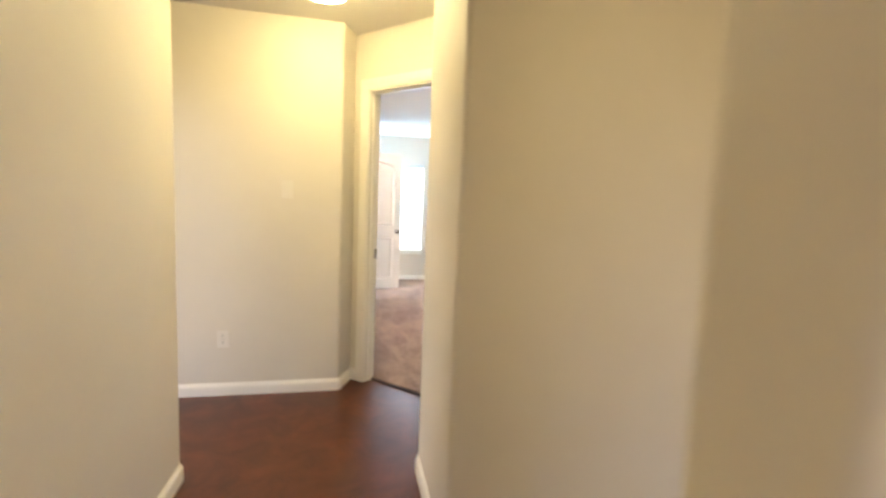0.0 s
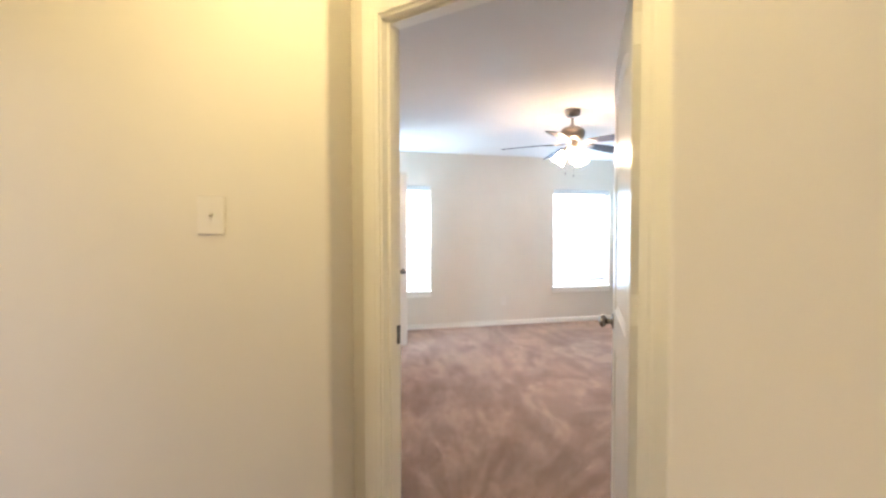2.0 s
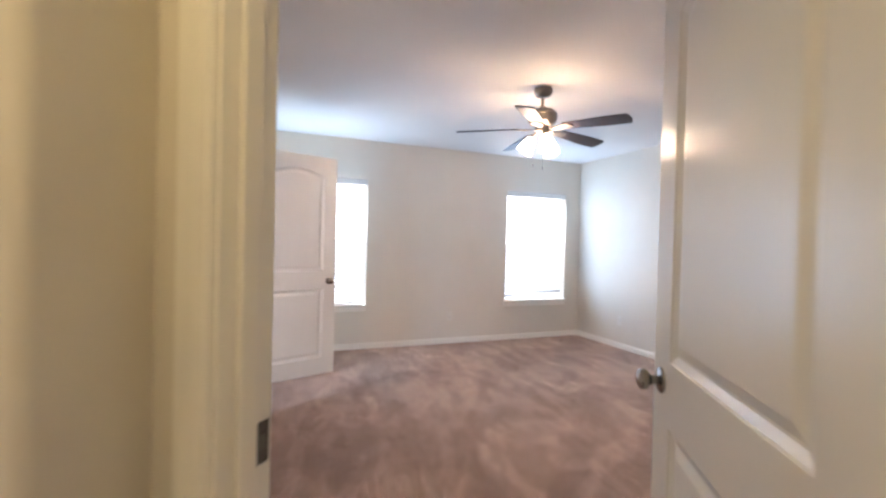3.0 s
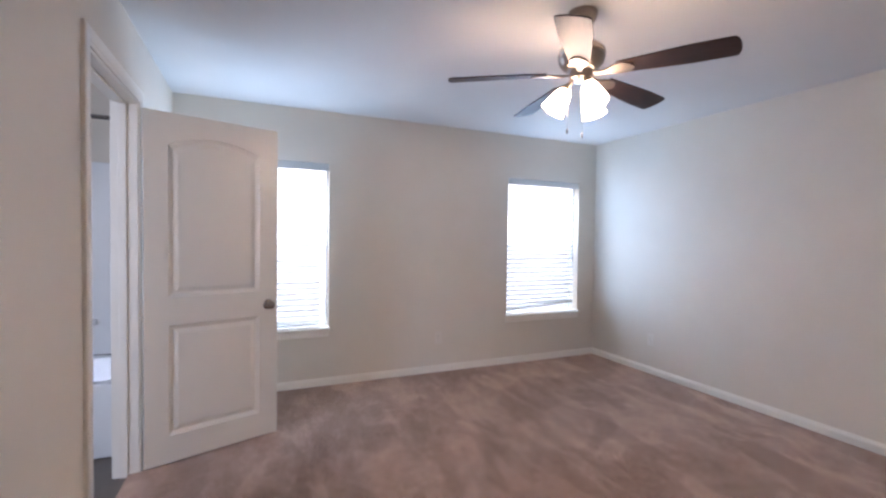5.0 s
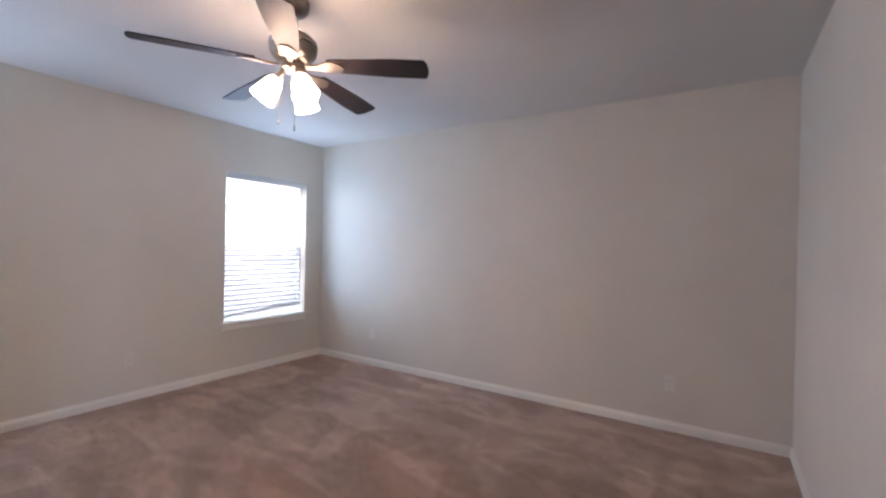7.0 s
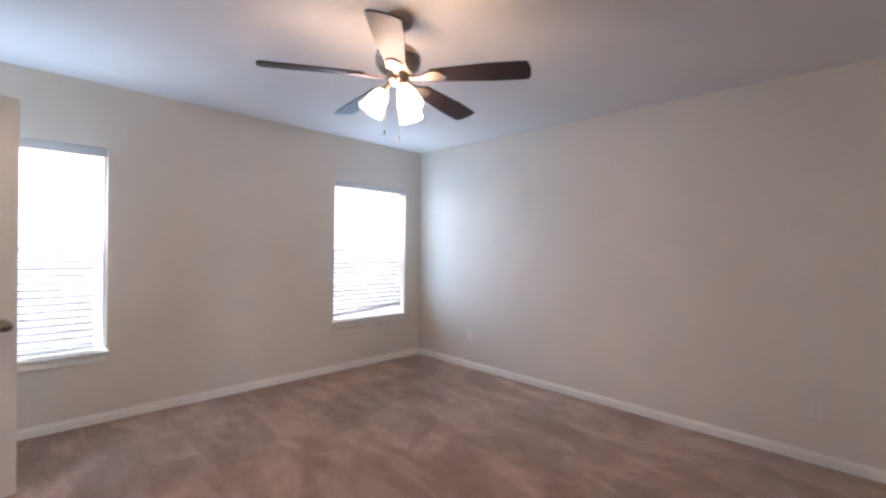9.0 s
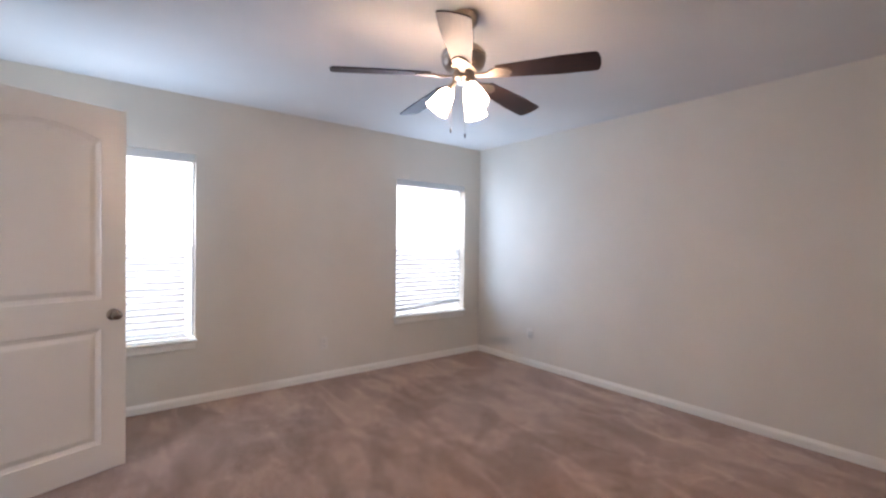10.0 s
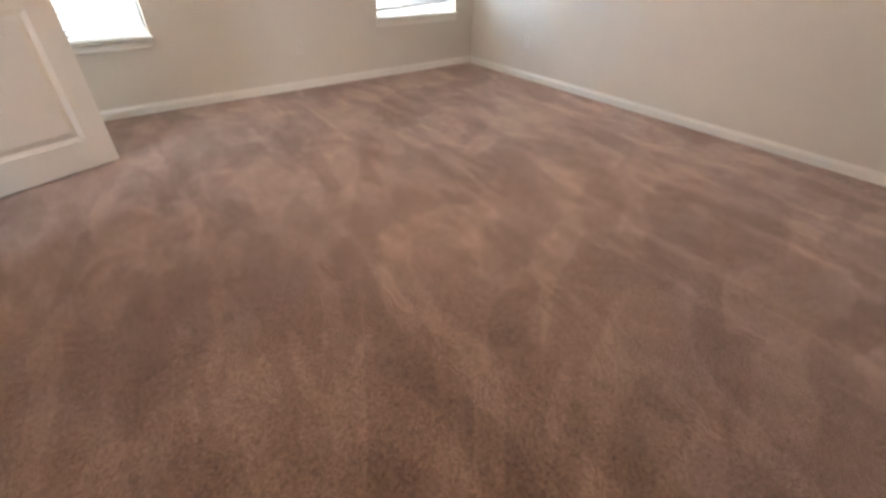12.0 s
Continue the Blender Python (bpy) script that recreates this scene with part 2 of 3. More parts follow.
def rounded(points, corners, r=0.022, steps=6):
    """The outline with the named corners turned into a bullnose."""
    out = []
    for k, p in enumerate(points):
        if k not in corners:
            out.append(p)
            continue
        p, a, b = Vector(p), Vector(points[k - 1]), Vector(points[(k + 1) % len(points)])
        a, b = (a - p).normalized(), (b - p).normalized()
        half = a.angle(b) / 2
        mid = p + (a + b).normalized() * (r / math.sin(half))
        s, e = p + a * (r / math.tan(half)) - mid, p + b * (r / math.tan(half)) - mid
        for i in range(steps + 1):
            out.append(tuple(mid + s.lerp(e, i / steps).normalized() * r))
    return out


def sweep(profile, path, up, bm=None):
    """A moulding: (side, up) profile along a path in the plane across 'up', mitred at its corners; side is up x way."""
    bm = bm or bmesh.new()
    up, path = Vector(up), [Vector(p) for p in path]
    rings = []
    for k, p in enumerate(path):
        ways = [(b - a).normalized() for a, b in zip(path[max(k - 1, 0):k + 1], path[max(k - 1, 0) + 1:k + 2])]
        sides = [up.cross(w) for w in ways]
        side = sum(sides, Vector()).normalized()
        side /= side.dot(sides[0])
        rings.append([bm.verts.new(p + side * s + up * u) for s, u in profile])
    n = len(profile)
    for a, b in zip(rings, rings[1:]):
        for k in range(n):
            bm.faces.new((a[k], a[(k + 1) % n], b[(k + 1) % n], b[k]))
    bm.faces.new(rings[0]), bm.faces.new(rings[-1])
    return bm


def wall(name, start, end, thick, holes, label, z1=2.60):
    """A wall from start to end, its room face on that line, its body to the left of the way; holes are (s0, s1, z0, z1)."""
    a, b = Vector((*start, 0)), Vector((*end, 0))
    way = (b - a).normalized()
    left = Vector((-way.y, way.x, 0))
    ss = sorted({0.0, (b - a).length, *(h for o in holes for h in o[:2])})
    zs = sorted({0.0, z1, *(h for o in holes for h in o[2:])})
    bm, made = bmesh.new(), {}

    def vert(i, j, d):
        if (i, j, d) not in made:
            made[i, j, d] = bm.verts.new(a + way * ss[i] + left * d + Vector((0, 0, zs[j])))
        return made[i, j, d]

    def solid(i, j):
        if not (0 <= i < len(ss) - 1 and 0 <= j < len(zs) - 1):
            return False
        s, z = (ss[i] + ss[i + 1]) / 2, (zs[j] + zs[j + 1]) / 2
        return not any(o[0] < s < o[1] and o[2] < z < o[3] for o in holes)

    for i in range(len(ss) - 1):
        for j in range(len(zs) - 1):
            if not solid(i, j):
                continue
            for d in (0.0, thick):
                bm.faces.new((vert(i, j, d), vert(i + 1, j, d), vert(i + 1, j + 1, d), vert(i, j + 1, d)))
            for di, dj, p, q in ((-1, 0, (i, j), (i, j + 1)), (1, 0, (i + 1, j), (i + 1, j + 1)), (0, -1, (i, j), (i + 1, j)), (0, 1, (i, j + 1), (i + 1, j + 1))):
                if not solid(i + di, j + dj):
                    bm.faces.new((vert(*p, 0.0), vert(*q, 0.0), vert(*q, thick), vert(*p, thick)))
    return tagged(part(name, bm, WALL), label, "wall", "", "structure")


# ---- the plan ----
H = 2.44                      # ceiling
WEST, SOUTH = -4.22, -4.368   # bedroom; its north and east walls lie on y = 0 and x = 0
DIAG = -8.425                 # x + y on the hall face of the slanting door wall
ROOT = math.sqrt(2)
U, N = Vector((1, -1, 0)) / ROOT, Vector((1, 1, 0)) / ROOT


def on_diag(s, off, z=0.0):
    """A place s along the slanting wall and off into the bedroom."""
    base = Vector((DIAG / 2, DIAG / 2, z))
    return base + U * s + N * off


BACK, ALCOVE, LEFTX, RIGHTX = -4.41, -5.56, -4.965, -3.880
TURN_L, TURN_R = 0.0, 1.075
OPEN_L, OPEN_R = 0.138, 0.978
THICK = 0.100                 # the slanting wall
p2, p3 = on_diag(TURN_L, 0), on_diag(TURN_R, 0)
p1 = (-4.290, BACK)
p4 = (RIGHTX, RIGHTX - TURN_R * ROOT)
p5, p6 = (RIGHTX, -6.02), (-1.95, -6.02)
p9 = (LEFTX, -5.31)
END = -9.2
CROSS = -7.155

# bedroom shell
WIN = ((-3.975, -3.030), (-1.18, -0.238))
WZ0, WZ1 = 0.535, 1.985
wall("wall_north", (-6.3, 0), (0.0, 0), 0.15, [(a + 6.3, b + 6.3, WZ0, WZ1) for a, b in WIN], "beige painted wall with two windows")
wall("wall_east", (0, 0.15), (0, SOUTH - 0.115), 0.115, [], "long bare beige painted bedroom wall")
wall("wall_south", (0, SOUTH), (-2.9, SOUTH), 0.115, [], "bare beige painted bedroom wall")
wall("wall_nook", (-2.9, SOUTH), (-2.9, -5.42), 0.115, [], "short beige painted wall behind the open door")
BATH_Y0, BATH_Y1, DOOR_H = -1.840, -1.075, 2.058
wall("wall_west", (WEST, -4.064), (WEST, 0), 0.115, [(BATH_Y0 + 4.064, BATH_Y1 + 4.064, 0, DOOR_H)], "beige painted bedroom wall with the bathroom doorway")
d0, d1 = on_diag(-0.110, 0), on_diag(1.78, 0)
wall("wall_slanting", tuple(d1.xy), tuple(d0.xy), -THICK, [(1.78 - OPEN_R, 1.78 - OPEN_L, 0, DOOR_H)], "slanting beige wall with the bedroom doorway")

# hall shell
tagged(part("wall_hall_back", prism(rounded([(ALCOVE, BACK), p1, tuple(p2.xy), (-4.25, -4.175), (-4.335, -4.175), (-4.335, -4.295), (ALCOVE, -4.295)], {1}), 0, 2.6), WALL, smooth=True), "beige wall with a rounded corner beside the doorway", "wall", "", "structure")
tagged(part("wall_hall_right", prism(rounded([tuple(p3.xy), p4, p5, p6, (-1.95, -5.85), (-2.83, -5.85), (-2.83, -5.595)], {1, 2}), 0, 2.6), WALL, smooth=True), "beige hall wall with rounded corners", "wall", "", "structure")
tagged(part("wall_hall_left", prism(rounded([(LEFTX, END), p9, (ALCOVE, p9[1]), (ALCOVE, p9[1] - 0.115), (LEFTX - 0.115, p9[1] - 0.115), (LEFTX - 0.115, END)], {1}), 0, 2.6), WALL, smooth=True), "beige hall wall with a rounded outer corner", "wall", "", "structure")
wall("wall_alcove", (ALCOVE, p9[1] - 0.115), (ALCOVE, -4.295), 0.115, [(0.205, 0.845, 0, 2.04)], "beige end wall of the hall recess")
wall("wall_hall_far_right", (p6[0], p6[1]), (p6[0], END), -0.115, [], "beige hall wall behind the way walked")
wall("wall_hall_end", (LEFTX - 0.115, END), (p6[0] + 0.115, END), -0.115, [(0.45, 1.90, 0, 2.1)], "beige hall wall closing the hall")
# short pier of wall that the walk sets out beside
tagged(part("wall_pier", prism(rounded([(-3.62, CROSS), (-4.015, CROSS), (-4.015, CROSS - 0.115), (-3.62, CROSS - 0.115)], {0, 1, 2, 3}, 0.020), 0, 2.6), WALL, smooth=True), "beige wall pier with rounded corners beside the hall", "wall", "", "structure")
# bathroom shell
wall("wall_bath_west", (-6.2, -4.325), (-6.2, 0), 0.1, [(0.975, 1.875, 1.05, 2.05)], "pale bathroom wall")

tagged(part("ceiling", boxed(-6.35, 0.2, -9.4, 0.2, H, H + 0.14), CEILING), "smooth off-white painted ceiling", "ceiling", "", "structure")
tagged(part("ground", boxed(-400, 400, 0.16, 800, -0.45, -0.40), GRASS), "green lawn outside the house", "ground", "", "structure")
tagged(part("backdrop", boxed(-40, 30, 3.5, 3.6, -0.4, 25), DAY), "plain bright hazy daylight outdoors", "backdrop", "", "structure")
edge = DIAG + 0.085 * ROOT
tagged(part("floor_carpet", prism([(0.1, 0.1), (WEST - 0.05, 0.1), (WEST - 0.05, edge - WEST + 0.05), (-2.8, edge + 2.8), (-2.8, SOUTH - 0.1), (0.1, SOUTH - 0.1)], -0.06, 0.014), CARPET), "brown cut pile carpet with vacuum strokes", "carpet", "", "structure")
tagged(part("floor_hall", prism([(-5.7, edge + 5.7), (-2.8, edge + 2.8), (-2.8, -5.8), (-1.85, -5.8), (-1.85, END - 0.1), (-5.7, END - 0.1)][::-1], -0.06, -0.004), HALLWOOD), "glossy red-brown wood hall floor", "floor", "", "structure")
tagged(part("floor_bath", boxed(-6.3, WEST - 0.05, -4.2, 0.1, -0.06, -0.003), BATHFLOOR), "dark vinyl bathroom floor", "floor", "", "structure")
ta, tb = on_diag(OPEN_L - 0.012, 0.079), on_diag(OPEN_R + 0.012, 0.079)
tagged(part("threshold", sweep([(-0.012, -0.01), (0.012, -0.01), (0.008, 0.005), (-0.008, 0.005)], [ta, tb], (0, 0, 1)), THRESHOLD), "dark wood threshold strip between carpet and hall floor", "threshold", "", "structure")

# ---- baseboards ----
BASE = [(0.0, 0.0), (-0.014, 0.0), (-0.014, 0.055), (-0.011, 0.067), (-0.006, 0.073), (-0.004, 0.081), (0.0, 0.083)]


def baseboard(path, label="cream painted wooden baseboard", z=0.0):
    """Along the foot of walls; the room lies to the right of the way."""
    tagged(part("baseboard", sweep(BASE, [(x, y, z) for x, y in path], (0, 0, 1)), TRIM), label, "baseboard", "", "structure")


CAS = 0.070
dl = on_diag(OPEN_L - CAS, THICK)
baseboard([(WEST, BATH_Y1 + CAS), (WEST, 0), (0, 0), (0, SOUTH), (-2.9, SOUTH), (-2.9, -5.38)])
baseboard([tuple(dl.xy), (WEST, -4.064), (WEST, BATH_Y0 - CAS)])
hall_left = [(LEFTX, END + 0.02)] + rounded([(LEFTX, END), p9, (ALCOVE, p9[1])], {1}, 0.022, 5)[1:-1]
back = rounded([(ALCOVE, BACK), p1, tuple(p2.xy)], {1}, 0.022, 5)[1:-1]
baseboard(hall_left + [(ALCOVE, p9[1]), (ALCOVE, -5.23)], z=-0.004)
baseboard([(ALCOVE, -4.57), (ALCOVE, BACK)] + back + [tuple(p2.xy), tuple(on_diag(OPEN_L - CAS, 0).xy)], z=-0.004)
right = rounded([tuple(p3.xy), p4, p5, p6], {1, 2}, 0.022, 5)[1:-1]
baseboard([tuple(on_diag(TURN_R, -0.017).xy)] + right + [p6, (p6[0], END + 0.02)], z=-0.004)

# ---- door frames ----
CASING = [(0.0, 0.0), (0.0, 0.009), (-0.006, 0.011), (-0.014, 0.010), (-0.022, 0.013), (-0.048, 0.016), (-0.064, 0.016), (-CAS, 0.012), (-CAS, 0.0)]


def door_frame(m, width, depth, label):
    """Jambs, stops and casings in local axes: x along the opening, y from the first face to the second, z up."""
    frame_ob = thing("door_frame", m, label, "door frame", "", "structure")
    j = 0.012
    for x0, x1 in ((-j, 0.004), (width - 0.004, width + j)):
        part("jamb", boxed(x0, x1, -0.001, depth + 0.001, 0, DOOR_H + 0.010), TRIM, frame_ob)
    part("head_jamb", boxed(0.004, width - 0.004, -0.001, depth + 0.001, DOOR_H - 0.008, DOOR_H + 0.010), TRIM, frame_ob)
    for x0, x1 in ((0.004, 0.015), (width - 0.015, width - 0.004)):
        part("door_stop", boxed(x0, x1, 0.030, 0.066, 0, DOOR_H - 0.008, 0.003), TRIM, frame_ob)
    part("door_stop", boxed(0.015, width - 0.015, 0.030, 0.066, DOOR_H - 0.019, DOOR_H - 0.008, 0.003), TRIM, frame_ob)
    q = -0.003
    for y, n, path in ((-0.001, (0, -1, 0), [(width - q, 0), (width - q, DOOR_H - q), (q, DOOR_H - q), (q, 0)]), (depth + 0.001, (0, 1, 0), [(q, 0), (q, DOOR_H - q), (width - q, DOOR_H - q), (width - q, 0)])):
        part("casing", sweep(CASING, [(x, y, z) for x, z in path], n), TRIM, frame_ob)
    return frame_ob


entry = Matrix.Translation(on_diag(OPEN_L, 0)) @ pose(0, 0, 0, 0, 0, -45)
entry_frame = door_frame(entry, OPEN_R - OPEN_L, THICK, "cream painted frame of the bedroom doorway")
strike = part("strike_plate", boxed(0.0035, 0.0055, 0.067, 0.0985, 0.898, 0.968, 0.001), DARK, entry_frame, "dark metal strike plate")
part("latch_hole", boxed(0.0052, 0.0060, 0.074, 0.090, 0.920, 0.946), HOLE_SHADE, strike, "dark latch hole")
bath = Matrix.Translation((WEST - 0.115, BATH_Y1, 0)) @ pose(0, 0, 0, 0, 0, -90)
bath_frame = door_frame(bath, BATH_Y1 - BATH_Y0, 0.115, "white painted frame of the bathroom doorway")
part("strike_plate", boxed(BATH_Y1 - BATH_Y0 - 0.0055, BATH_Y1 - BATH_Y0 - 0.0035, 0.070, 0.104, 0.902, 0.972, 0.001), NICKEL, bath_frame, "metal strike plate")


# ---- doors ----
def panel_outline(x0, x1, z0, z1, arch, grow):
    x0, x1, z0 = x0 - grow, x1 + grow, z0 - grow
    pts, steps = [(x0, z0), (x1, z0)], 14
    for k in range(steps + 1):
        f = k / steps
        pts.append((x1 + (x0 - x1) * f, z1 + grow + arch * math.sin(math.pi * f) ** 0.9))
    return pts


def door_leaf(w, h, t):
    """A moulded two-panel leaf with an arched upper panel; x from the hinge, y through it."""
    bm = bmesh.new()
    panels = ((0.118, w - 0.118, 0.956, 1.826, 0.060), (0.118, w - 0.118, 0.155, 0.793, 0.0))
    for y, sign in ((0.0, 1), (t, -1)):
        rim = [bm.verts.new((x, y, z)) for x, z in ((0, 0), (w, 0), (w, h), (0, h))]
        edges = [bm.edges.new((rim[k], rim[(k + 1) % 4])) for k in range(4)]
        for p in panels:
            loops = []
            for grow, deep in ((0.0, 0.0), (-0.004, 0.004), (-0.022, 0.0110), (-0.028, 0.0110), (-0.050, 0.0040), (-0.056, 0.0035)):
                loops.append([bm.verts.new((x, y + sign * deep, z)) for x, z in panel_outline(*p, grow)])
            n = len(loops[0])
            edges += [bm.edges.new((loops[0][k], loops[0][(k + 1) % n])) for k in range(n)]
            for a, b in zip(loops, loops[1:]):
                for k in range(n):
                    bm.faces.new((a[k], a[(k + 1) % n], b[(k + 1) % n], b[k]))
            bm.faces.new(loops[-1])
        bmesh.ops.triangle_fill(bm, edges=edges, use_beauty=True, normal=(0, -sign, 0))
    bm.verts.ensure_lookup_table()
    quads = [((0, 0), (w, 0)), ((w, 0), (w, h)), ((w, h), (0, h)), ((0, h), (0, 0))]
    for (xa, za), (xb, zb) in quads:
        bm.faces.new([bm.verts.new(c) for c in ((xa, 0, za), (xb, 0, zb), (xb, t, zb), (xa, t, za))])
    bmesh.ops.remove_doubles(bm, verts=bm.verts, dist=0.0002)
    return bm


def door(m, w, label, knob_mat, knob_z, pin=0.041, gap=0.0):
    """Leaf with knobs and hinges; the hinge line is the local z axis."""
    ob = thing("door", m, label, "door", "", "structure")
    part("leaf", door_leaf(w, 2.008, 0.035), DOOR, ob)
    for y, s in ((0.0, -1), (0.035, 1)):
        turn_out = Matrix.Translation((w - 0.062, y, knob_z)) @ pose(0, 0, 0, 90 if s < 0 else -90)
        k = lathe([(0.0, 0.010), (0.0115, 0.010), (0.0115, 0.026), (0.018, 0.031), (0.0255, 0.038), (0.0275, 0.046), (0.0255, 0.054), (0.017, 0.060), (0.0, 0.0625)], 28, None, turn_out)
        knob = part("door_knob", k, knob_mat, ob, "satin nickel round knob", True)
        part("rosette", lathe([(0.0, 0.0), (0.033, 0.0), (0.033, 0.004), (0.029, 0.008), (0.014, 0.011), (0.0, 0.011)], 28, None, turn_out), knob_mat, knob, "round nickel rosette", True)
    part("latch_plate", boxed(w - 0.0005, w + 0.0012, 0.006, 0.029, knob_z - 0.028, knob_z + 0.029), knob_mat, ob)
    for z in (0.20, 1.02, 1.80):
        h = lathe([(0.0, z), (0.0065, z), (0.0065, z + 0.088), (0.0, z + 0.088)], 12)
        bmesh.ops.transform(h, matrix=Matrix.Translation((-0.006, pin, 0)), verts=h.verts)
        hung = part("hinge", h, NICKEL, ob, "metal hinge", True)
        part("hinge_leaf", boxed(-0.0022, -0.0002, 0.003, 0.032, z, z + 0.088), TRIM, hung, "painted hinge plate")
        if gap:
            part("hinge_leaf", boxed(-gap, -0.0024, 0.002, 0.005, z, z + 0.088), TRIM, hung, "painted hinge plate")
    return ob


# bathroom door stands open into the bedroom
door(Matrix.Translation((-4.194, -1.086, 0.024)) @ pose(0, 0, 0, 0, 0, 20.0), 0.745, "cream two-panel arched door standing open into the bedroom", NICKEL, 0.865)
# bedroom door stands open inwards
hinge = on_diag(OPEN_R - 0.004, THICK + 0.003)
ENTRY_SWING = 58.2
door(Matrix.Translation((hinge.x, hinge.y, 0.024)) @ pose(0, 0, 0, 0, 0, ENTRY_SWING) @ Matrix.Translation((0.035, 0.004, 0)), 0.771, "cream two-panel bedroom door standing open on the carpet", NICKEL, 0.897, -0.006, 0.036)


# ---- windows ----
def window(x0, x1, label):
    ob = thing("window", Matrix.Translation((x0, 0, WZ0)), label, "window", "windows of the bedroom", "structure")
    w, h = x1 - x0, WZ1 - WZ0
    y0, y1 = 0.085, 0.145
    for a, b, c_, d in ((0, 0.013, 0, h), (w - 0.013, w, 0, h), (0.013, w - 0.013, 0, 0.012), (0.013, w - 0.013, h - 0.035, h)):
        part("window_frame", boxed(a, b, y0, y1, c_, d, 0.003), VINYL, ob)
    mid = 0.715
    part("meeting_rail", boxed(0.013, w - 0.013, y0 + 0.008, y1 - 0.012, mid - 0.010, mid + 0.010, 0.003), VINYL, ob)
    for z0, z1, y in ((0.012, mid - 0.014, 0.108), (mid + 0.014, h - 0.035, 0.124)):
        g = part("pane", boxed(0.013, w - 0.013, y, y + 0.004, z0, z1), GLASS, ob)
        g.visible_shadow = False
    sc = part("insect_screen", boxed(0.013, w - 0.013, 0.140, 0.141, 0.012, mid - 0.014), SCREEN, ob, "grey insect screen")
    sc.visible_shadow = False
    bm = bmesh.new()
    box(bm, -0.035, w + 0.014, -0.042, -0.0005, -0.026, 0.0, 0.0125)
    box(bm, 0.001, w - 0.001, -0.0005, 0.085, -0.003, 0.001)
    part("window_sill", bm, TRIM, ob, "cream painted sill board")
    part("apron", sweep([(0.0, 0.0), (0.0, 0.013), (-0.010, 0.016), (-0.048, 0.012), (-0.056, 0.006), (-0.056, 0.0)][::-1], [(w + 0.002, 0, -0.082), (-0.018, 0, -0.082)], (0, -1, 0)), TRIM, ob)
    return ob


for x0, x1 in WIN:
    window(x0, x1, "white single-hung window bright with daylight")


def blind(x0, x1, drop_left, drop_right, short, label):
    """Two-inch slats on cords under a valance; the foot rail hangs at the given heights above the sill."""
    w = x1 - x0
    ob = thing("window_blind", Matrix.Translation((x0, 0.036, WZ0)), label, "blind", "window blinds")
    h = WZ1 - WZ0
    part("head_rail", boxed(0.006, w - 0.006, -0.022, 0.030, h - 0.052, h - 0.002, 0.003), SLAT, ob)
    part("valance", boxed(0.003, w - 0.003, -0.034, -0.024, h - 0.068, h - 0.001, 0.004), SLAT, ob)
    top, count = h - 0.085, 28
    pitch = (top - 0.055) / (count - 1)
    slat = bmesh.new()
    segs, halfw = 4, 0.025
    rows = []
    for k in range(segs + 1):
        v = -halfw + 2 * halfw * k / segs
        zc = 0.0016 * (1 - (v / halfw) ** 2)
        rows.append((v, zc))
    ringa = [(v, zc + 0.002) for v, zc in rows] + [(v, zc - 0.002) for v, zc in rows[::-1]]
    ends = [[slat.verts.new((x, v, zc)) for v, zc in ringa] for x in (0.006, w - short)]
    n = len(ringa)
    for k in range(n):
        slat.faces.new((ends[0][k], ends[0][(k + 1) % n], ends[1][(k + 1) % n], ends[1][k]))
    slat.faces.new(ends[0]), slat.faces.new(ends[1])
    first = part("slat", slat, SLAT, ob)
    for k in range(count):
        za = top - k * pitch
        lift_a, lift_b = max(0.0, drop_left + 0.012 + (count - 1 - k) * 0.006 - za), max(0.0, drop_right + 0.012 + (count - 1 - k) * 0.006 - za)
        one = first if k == 0 else new("slat", first.data)
        one.parent = ob
        lean = math.degrees(math.atan2(lift_b - lift_a, w))
        one.matrix_local = Matrix.Translation((0, 0, za + lift_a)) @ pose(0, 0, 0, 0, -lean, 0) @ pose(0, 0, 0, TILT_SLAT, 0, 0)
    lean = math.degrees(math.atan2(drop_right - drop_left, w))
    rail = part("foot_rail", boxed(0.006, w - short, -0.026, 0.026, -0.009, 0.009, 0.004), SLAT, ob, "white foot rail")
    rail.matrix_local = Matrix.Translation((0, 0, drop_left)) @ pose(0, 0, 0, 0, -lean, 0)
    for x in (0.13, w - 0.13):
        for y in (-0.0275, 0.0275):
            part("ladder_cord", boxed(x - 0.001, x + 0.001, y - 0.001, y + 0.001, drop_left + (drop_right - drop_left) * x / w, h - 0.05), CORD, ob)
    return ob


TILT_SLAT = 11.0
blind(*WIN[0], 0.026, 0.026, 0.070, "white slatted window blind let down to the sill")
blind(*WIN[1], 0.046, 0.100, 0.042, "white slatted window blind hanging crooked above the sill")


